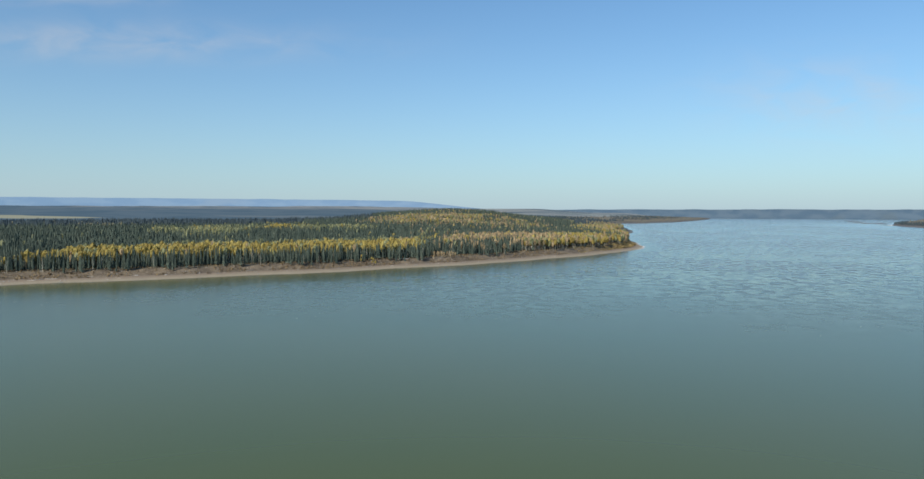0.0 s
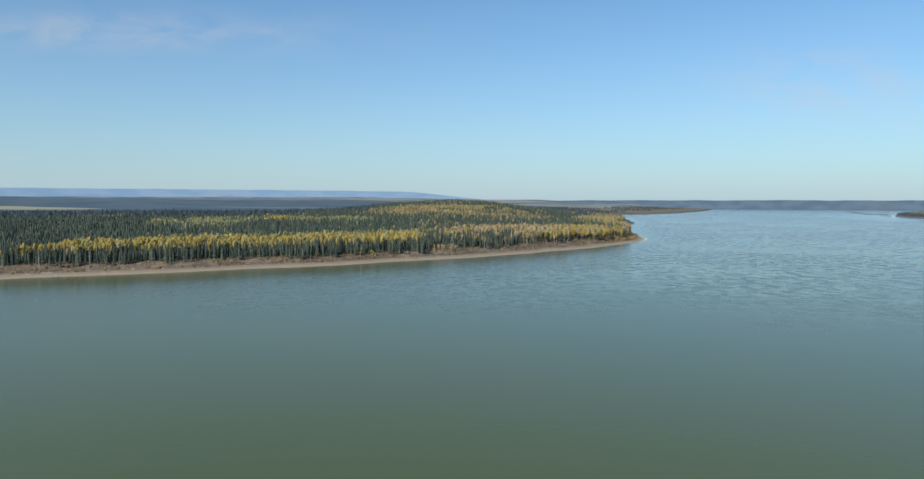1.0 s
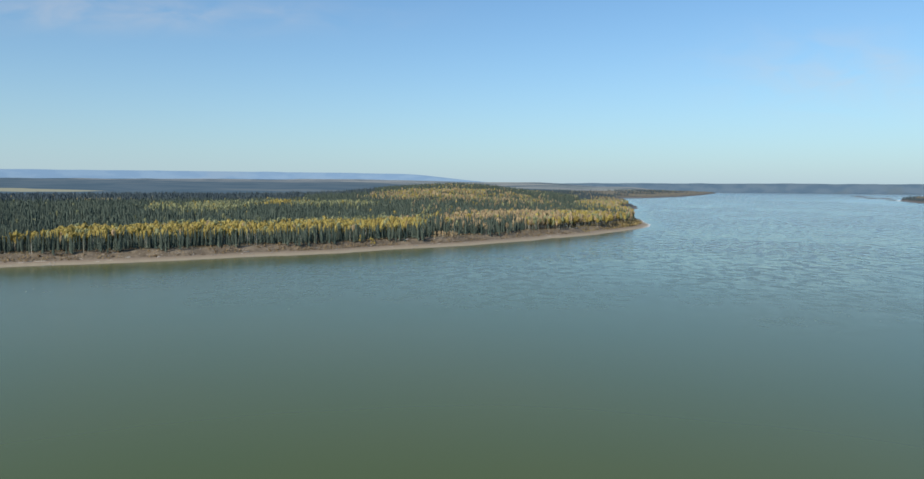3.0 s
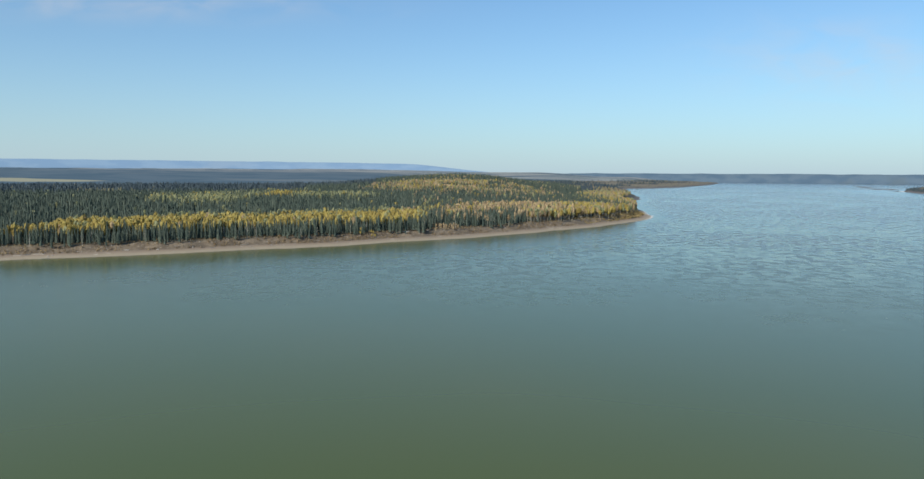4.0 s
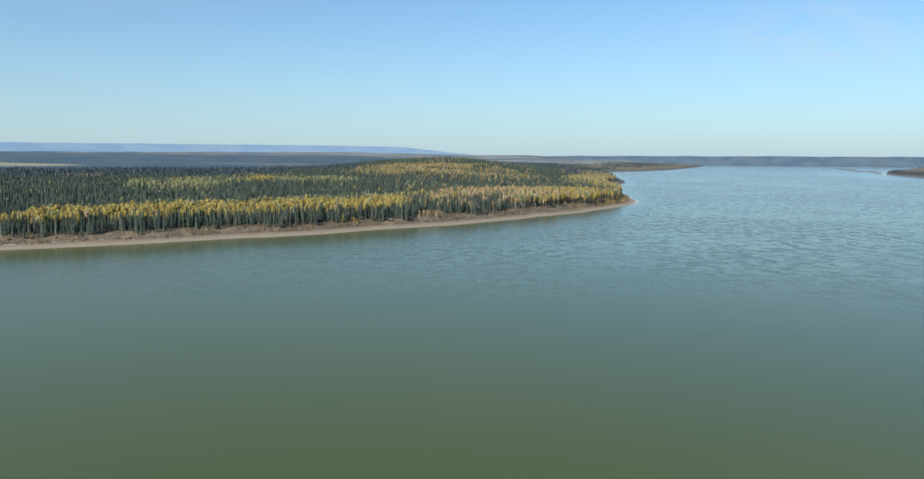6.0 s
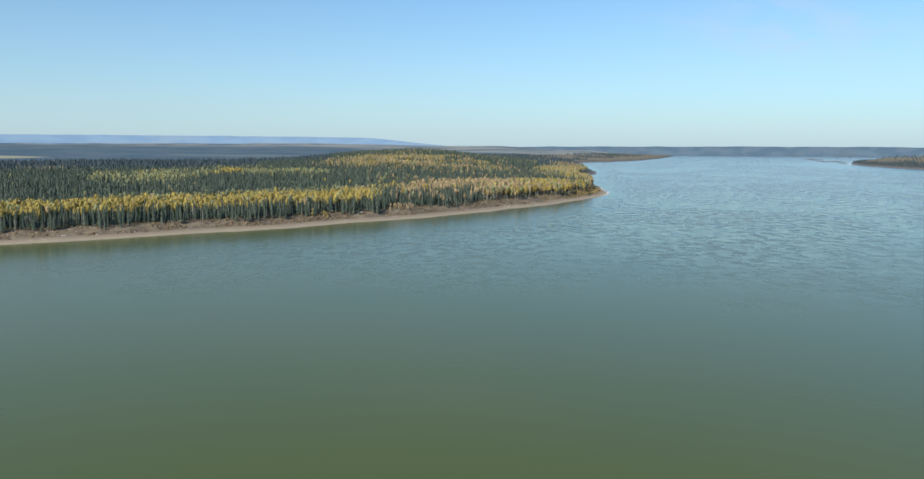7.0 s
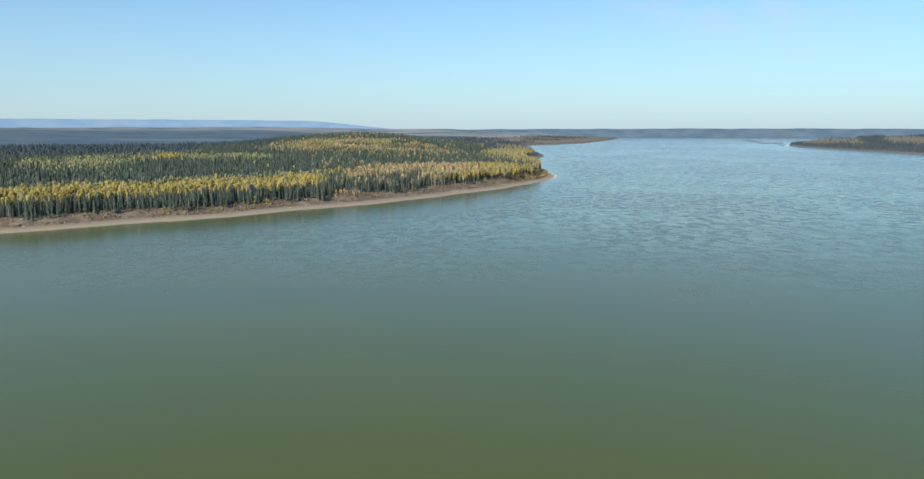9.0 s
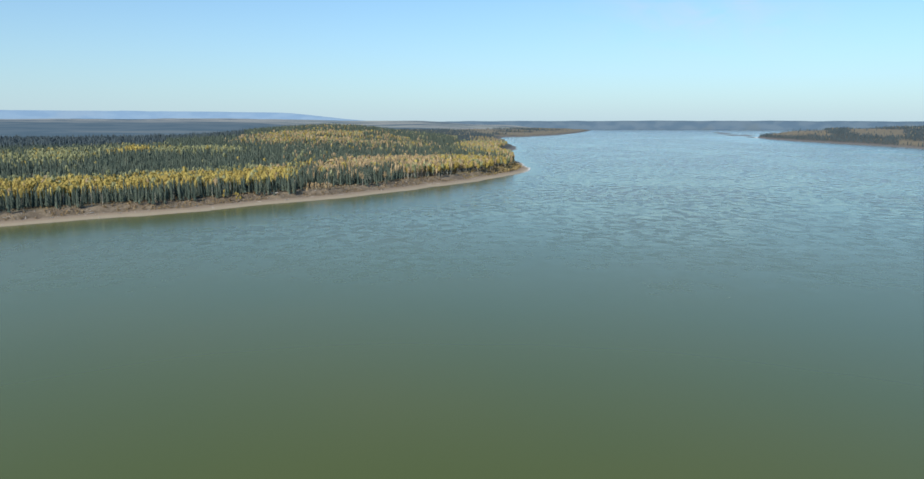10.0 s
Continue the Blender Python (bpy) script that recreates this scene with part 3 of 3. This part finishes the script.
def in_fan(x, y, lo, hi):
    a = np.degrees(np.arctan2(x, y))
    return (a > lo) & (a < hi)


rng = np.random.default_rng(7)
py = random.Random(11)
SPRUCE_FULL = [spruce_crown(py, 15, 12) for _ in range(6)]
SPRUCE_MID = [spruce_crown(py, 9, 8) for _ in range(8)]
SPRUCE_FAR = [spruce_crown(py, 5, 5, 0.05, 0.13) for _ in range(6)]
SPRUCE_TINY = [spruce_crown(py, 3, 5, 0.0, 0.2) for _ in range(4)]
ASPEN_FULL = [aspen_crown(py, 110, 0.38, 0.17, 0.042, 8) for _ in range(6)]
ASPEN_MID = [aspen_crown(py, 60, 0.40, 0.185, 0.044, 8) for _ in range(8)]
ASPEN_TINY = [aspen_crown(py, 6, 0.15, 0.13, 0.08, 4) for _ in range(6)]
ASPEN_FAR = [aspen_crown(py, 24, 0.36, 0.185, 0.060, 6) for _ in range(6)]
ASPEN_STEM = [aspen_stems(py, 3, 4) for _ in range(5)]
BARE_CROWN = [aspen_crown(py, 40, 0.36, 0.135, 0.042, 6) for _ in range(6)]
SPRUCE_STEM = [tube([(0, 0, 0), (0, 0, 0.5), (0, 0, 0.97)], [0.014, 0.009, 0.002], 5)]

sets = {}


def stock(key, s):
    sets.setdefault(key, []).append(s)


def stand(x, y, z, k, d, detail):
    n = x.size
    dense = fbm(x, y, 25, 71, 2)
    size = np.where(k == 0, rng.normal(12.0, 2.7, n) * (0.86 + 0.14 * sstep(d, 44, 60)), rng.normal(11.9, 1.4, n)) * (0.86 + 0.28 * dense)
    size = np.clip(size, 5.0, 17.5) * np.where(detail > 0, 0.88, 1.0)
    size = np.where(blob(x, y, 22, 712, 15, 20) > 0.4, size * 0.4, size)
    girth = np.where(k == 0, rng.uniform(0.72, 1.08, n), rng.uniform(0.85, 1.2, n))
    s = np.stack([x, y, z - 0.25, size, girth], 1)
    for kind in range(4):
        if (k == kind).any():
            stock((kind, detail), s[k == kind])


# dense front of the wooded point
x, y = jittered(-420, 340, 430, 1250, 3.1, rng)
z, d, _ = height(x, y)
keep = (d * (1 + 0.8 * sstep(y, 960, 1100)) > 25 + 26 * (fbm(x, y, 20, 72, 2) - 0.5)) & (d < 150) & in_fan(x, y, -33, 26) & (z > 4.0)
x, y, z, d = x[keep], y[keep], z[keep], d[keep]
k = kinds(x, y, d, rng)
keep = rng.uniform(0, 1, x.size) < np.where(d < 32, 0.5, 0.97)
gap = blob(x, y, 22, 712, 15, 20) > 0.4
k[gap] = 3
x, y, z, d, k = x[keep], y[keep], z[keep], d[keep], k[keep]
front = d < 41
pick = front & ~gap[keep] & in_fan(x, y, -37, 24) & (y < 1000)
near_spruce = np.flatnonzero(pick & (k == 0))[::2][:240]
near_broad = np.flatnonzero(pick & (k > 0))[::2][:200]
single = np.zeros(x.size, bool)
single[near_spruce] = single[near_broad] = True
singles = [(-47 + py.uniform(-9, 9), 664 + py.uniform(-4, 4), 1.2, 1) for _ in range(7)] + [(x[i], y[i], z[i], k[i]) for i in np.flatnonzero(single)]
rear = ~single & (d > 88)
fore = ~single & ~rear
stand(x[fore], y[fore], z[fore], k[fore], d[fore], 0)
stand(x[rear], y[rear], z[rear], k[rear], d[rear], 1)

# the wood behind, up to its crest
def inner_reach(x, y):
    return np.where(in_fan(x, y, -4, 11), 2080, np.where(in_fan(x, y, -9, 24), 1700, 1450))


x, y = jittered(-1000, 460, 500, 2080, 5.0, rng)
z, d, _ = height(x, y)
keep = ((d >= 150) | ((y > 1250) & (d > 20))) & in_fan(x, y, -33, 22) & (np.hypot(x, y) < inner_reach(x, y)) & (rng.uniform(0, 1, x.size) < 0.92)
x, y, z, d = x[keep], y[keep], z[keep], d[keep]
stand(x, y, z, kinds(x, y, d, rng), d, 1)

# back shore of the point and the country behind
x, y = jittered(-1500, 560, 1100, 2100, 9.5, rng)
z, d, _ = height(x, y)
r = np.hypot(x, y)
keep = (d > 24) & in_fan(x, y, -33, 22) & (r >= inner_reach(x, y)) & (r < 2100)
x, y, z, d = x[keep], y[keep], z[keep], d[keep]
stand(x, y, z, kinds(x, y, d, rng), d, 2)
x, y = jittered(-1900, 1700, 1000, 4300, 13, rng)
z, d, d2 = height(x, y)
r = np.hypot(x, y)
keep = (d > 24) & in_fan(x, y, -33, 24) & (r < 4400) & (r >= 2100) & ((r < 2300) | in_fan(x, y, -3, 24)) & (rng.uniform(0, 1, x.size) > 0.97 * clearings(x, y, d, d2))
x, y, z, d = x[keep], y[keep], z[keep], d[keep]
stand(x, y, z, kinds(x, y, d, rng), d, 2)

# woods of the far shore
x, y = jittered(1150, 2600, 1000, 2900, 7.5, rng)
z, d1, d = height(x, y)
keep = (d > 4) & ((d < 170) | (rng.uniform(0, 1, x.size) < 0.35)) & (d < 450) & in_fan(x, y, 24, 50) & (z > 3) & (rng.uniform(0, 1, x.size) > 0.97 * clearings(x, y, d1, d))
x, y, z, d = x[keep], y[keep], z[keep], d[keep]
k = np.where(rng.uniform(0, 1, x.size) < 0.01 + 0.12 * sstep(fbm(x, y, 260, 81, 3), 0.55, 0.62), np.where(rng.uniform(0, 1, x.size) < 0.7, 2, 3), 0)
for key in list(sets):
    sets[key] = [np.concatenate(sets[key])]
stand(x, y, z, k, d, 2)
for kind in range(4):
    for s in sets[(kind, 2)]:
        s[:, 3] *= np.where(np.hypot(s[:, 0], s[:, 1]) > 2250, 0.72, np.where(s[:, 0] > 1000, 0.75, 1.0))

NAMES = ["spruce", "golden_aspen", "lime_aspen", "tan_aspen"]
MATS = [M_SPRUCE, M_GOLD, M_LIME, M_TAN]
LABELS = ["dense dark green spruce forest with narrow spires", "belt of golden yellow autumn aspens", "pale yellow-green aspens among the spruces", "thin tan and rust aspens losing their leaves"]
PLACES = ["front_stand", "inner_stand", "far_stand"]
for (kind, detail), s in sorted(sets.items()):
    s = np.concatenate(s)
    if kind == 0:
        shapes = [SPRUCE_MID, SPRUCE_MID if detail == 0 else SPRUCE_FAR, SPRUCE_TINY][detail]
    else:
        shapes = [BARE_CROWN if kind == 3 else ASPEN_MID, ASPEN_FAR, ASPEN_TINY][detail]
    if detail == 2:
        s[:, 4] *= 1.5
    plant(NAMES[kind] + "_" + PLACES[detail], shapes, s, M_HAZED[kind] if detail == 2 else MATS[kind], LABELS[kind], "forest", rng)
    if detail == 0 and kind > 0:
        seen = s[(rng.uniform(0, 1, len(s)) < 0.35) | (kind == 3)]
        plant("aspen_trunks", ASPEN_STEM, seen, M_PALE, "pale slender aspen trunks standing close together", "tree trunks", rng)


# ---- grey dead stems among the front spruces ----
x, y = jittered(-420, 300, 430, 1050, 6.5, rng)
z, d, _ = height(x, y)
keep = (d > 25) & (d < 60) & in_fan(x, y, -33, 20) & (z > 4.8) & (rng.uniform(0, 1, x.size) < 0.2)
s = np.stack([x, y, z - 0.2, rng.uniform(7, 12, x.size), rng.uniform(0.9, 1.5, x.size)], 1)[keep]
plant("bare_trunks", [aspen_stems(py, 5, 4) for _ in range(4)], s, M_PALE, "pale leafless trunks standing among the spruces", "tree trunks", rng)


# ---- single trees along the edge of the wood ----
def mesh_of(name, shape, material):
    ob = mesh_object(name, shape[0], shape[1], material)
    me = ob.data
    bpy.data.objects.remove(ob)
    return me


def tree_pattern(name, stem, stem_mat, crown, crown_mat, label, group):
    root = new(name)
    for part_name, shape, mat in (("trunk", stem, stem_mat), ("crown", crown, crown_mat)):
        ob = new(part_name, mesh_of(part_name, shape, mat))
        ob.parent = root
    return tagged(root, label, "tree", group)


spruces = [tree_pattern("spruce_tree", SPRUCE_STEM[0], M_BARK, c, M_SPRUCE1, "narrow dark green spruce at the edge of the bank", "spruces along the bank") for c in SPRUCE_FULL]
broad = {1: [tree_pattern("aspen_tree", ASPEN_STEM[i % 5], M_PALE, c, M_GOLD1, "golden yellow autumn aspen with a pale trunk", "aspens along the bank") for i, c in enumerate(ASPEN_FULL)],
         2: [tree_pattern("aspen_tree", ASPEN_STEM[i % 5], M_PALE, c, M_LIME1, "yellow-green aspen with a pale trunk", "aspens along the bank") for i, c in enumerate(ASPEN_FULL)],
         3: [tree_pattern("aspen_tree", ASPEN_STEM[i % 5], M_PALE, c, M_TAN1, "half-bare tan aspen with a pale trunk", "aspens along the bank") for i, c in enumerate([aspen_crown(py, 60, 0.40, 0.12, 0.04) for _ in range(4)])]}
used = set()
for n, (x, y, z, k) in enumerate(singles):
    if n < 7:
        z = float(height(np.array([x]), np.array([y]))[0][0])
    pattern = py.choice(spruces if k == 0 else broad[int(k)])
    h, g = (max(6.5, py.gauss(11.0, 1.9)), py.uniform(0.9, 1.2)) if k == 0 else (py.uniform(4, 6), 1.4) if n < 7 else (max(6.5, py.gauss(11, 1.4)), py.uniform(0.9, 1.2))
    m = Matrix.LocRotScale((x, y, z - 0.25), Euler((0, 0, py.uniform(0, 6.28))), (h * g, h * g, h))
    if pattern.name in used:
        tree = copy_thing(pattern, m)
        tree.scale = (h * g, h * g, h)
    else:
        used.add(pattern.name)
        pattern.matrix_basis = m
for pattern in spruces + broad[1] + broad[2] + broad[3]:
    if pattern.name not in used:
        for o in list(pattern.children) + [pattern]:
            bpy.data.objects.remove(o)


# ---- the bank: shrubs, stones, driftwood ----
x, y = jittered(-420, 340, 420, 1250, 1.9, rng)
z, d, _ = height(x, y)
keep = (d > 13) & (d < 42) & in_fan(x, y, -37, 20) & (rng.uniform(0, 1, x.size) < (0.8 + 0.2 * sstep(x, 150, 260)) * sstep(fbm(x, y, 16, 91, 3) + 0.2 * sstep(x, 150, 260), 0.30, 0.50))
s = np.stack([x, y, z - 0.1, rng.uniform(0.4, 1.7, x.size) * (1 + 0.8 * sstep(x, 180, 260)), rng.uniform(2.2, 3.6, x.size)], 1)[keep]
at_tip = s[:, 0] > 150
plant("orange_shrubs", [aspen_crown(py, 10, 0.05, 0.16, 0.12) for _ in range(5)], s[at_tip], leaf_material("orange_leaves", (0.28, 0.205, 0.095), (0.50, 0.39, 0.18)), "orange and yellow willow shrubs round the point", "shrubs", rng)
s = s[~at_tip]
plant("bank_shrubs", [aspen_crown(py, 9, 0.05, 0.16, 0.13) for _ in range(5)], s, M_SHRUB, "low russet and brown shrubs on the eroded bank", "shrubs", rng)


def stone_shape(r):
    bm = bmesh.new()
    bmesh.ops.create_icosphere(bm, subdivisions=1, radius=0.5)
    for v in bm.verts:
        v.co *= r.uniform(0.7, 1.15)
    bm.verts.index_update()
    out = np.array([v.co[:] for v in bm.verts]), np.array([[v.index for v in f.verts] for f in bm.faces])
    bm.free()
    return out


x, y = jittered(-420, 340, 420, 1250, 3.0, rng)
z, d, _ = height(x, y)
keep = (d > 2) & (d < 33) & in_fan(x, y, -37, 20) & (rng.uniform(0, 1, x.size) < 0.12 + 0.45 * sstep(d, 9, 16))
s = np.stack([x, y, z, rng.gamma(2.0, 0.16, x.size) + 0.15, rng.uniform(1.0, 1.6, x.size)], 1)[keep]
plant("shore_stones", [stone_shape(py) for _ in range(5)], s, M_ROCK, "grey-brown stones strewn over the beach", "stones", rng)


v, f = stone_shape(py)
spit = mesh_object("gravel_spit", v, f, bark_material("bleached_gravel", (0.62, 0.62, 0.60), (0.82, 0.82, 0.80)))
spit.matrix_basis = Matrix.LocRotScale((1532, 2448, 0.4), Euler((0, 0, 0.5)), (16, 34, 3))
tagged(spit, "bleached white gravel spit at the tip of the far shore", "gravel spit")


def driftwood(x, y, length, turn):
    z = float(height(np.array([x]), np.array([y]))[0][0])
    bend, n = py.uniform(-0.06, 0.06), 6
    pts = [(bend * math.sin(3.14 * i / n), 0.0, i / n) for i in range(n + 1)]
    v, f = tube(pts, [0.030 - 0.018 * i / n for i in range(n + 1)], 6)
    stub, sf = tube([(0, 0, 0.55), (0.10, 0.05, 0.68)], [0.012, 0.004], 4)
    root, rf = tube([(0, 0, 0.02), (-0.06, 0.04, -0.06)], [0.028, 0.008], 5)
    v, f = join([(v, f), (stub, sf), (root, rf)])
    ob = mesh_object("driftwood_log", v, f, M_DRIFT)
    ob.matrix_basis = Matrix.LocRotScale((x, y, z + 0.02 * length), Euler((radians(90), 0, radians(turn))), (length,) * 3)
    return tagged(ob, "bleached driftwood log stranded on the bank", "driftwood", "driftwood on the beach")


driftwood(-12, 688, 13, -75)
for _ in range(60):
    u = py.uniform(0, 1)
    x0 = -300 + 520 * u
    y0 = float(np.interp(x0, [-267, -138, -9, 44, 100, 180, 222], [507, 580, 658, 694, 748, 828, 880]))
    off = py.uniform(10, 24)
    driftwood(x0 - off * 0.55, y0 + off * 0.83, py.uniform(3, 8), py.uniform(-100, -20))
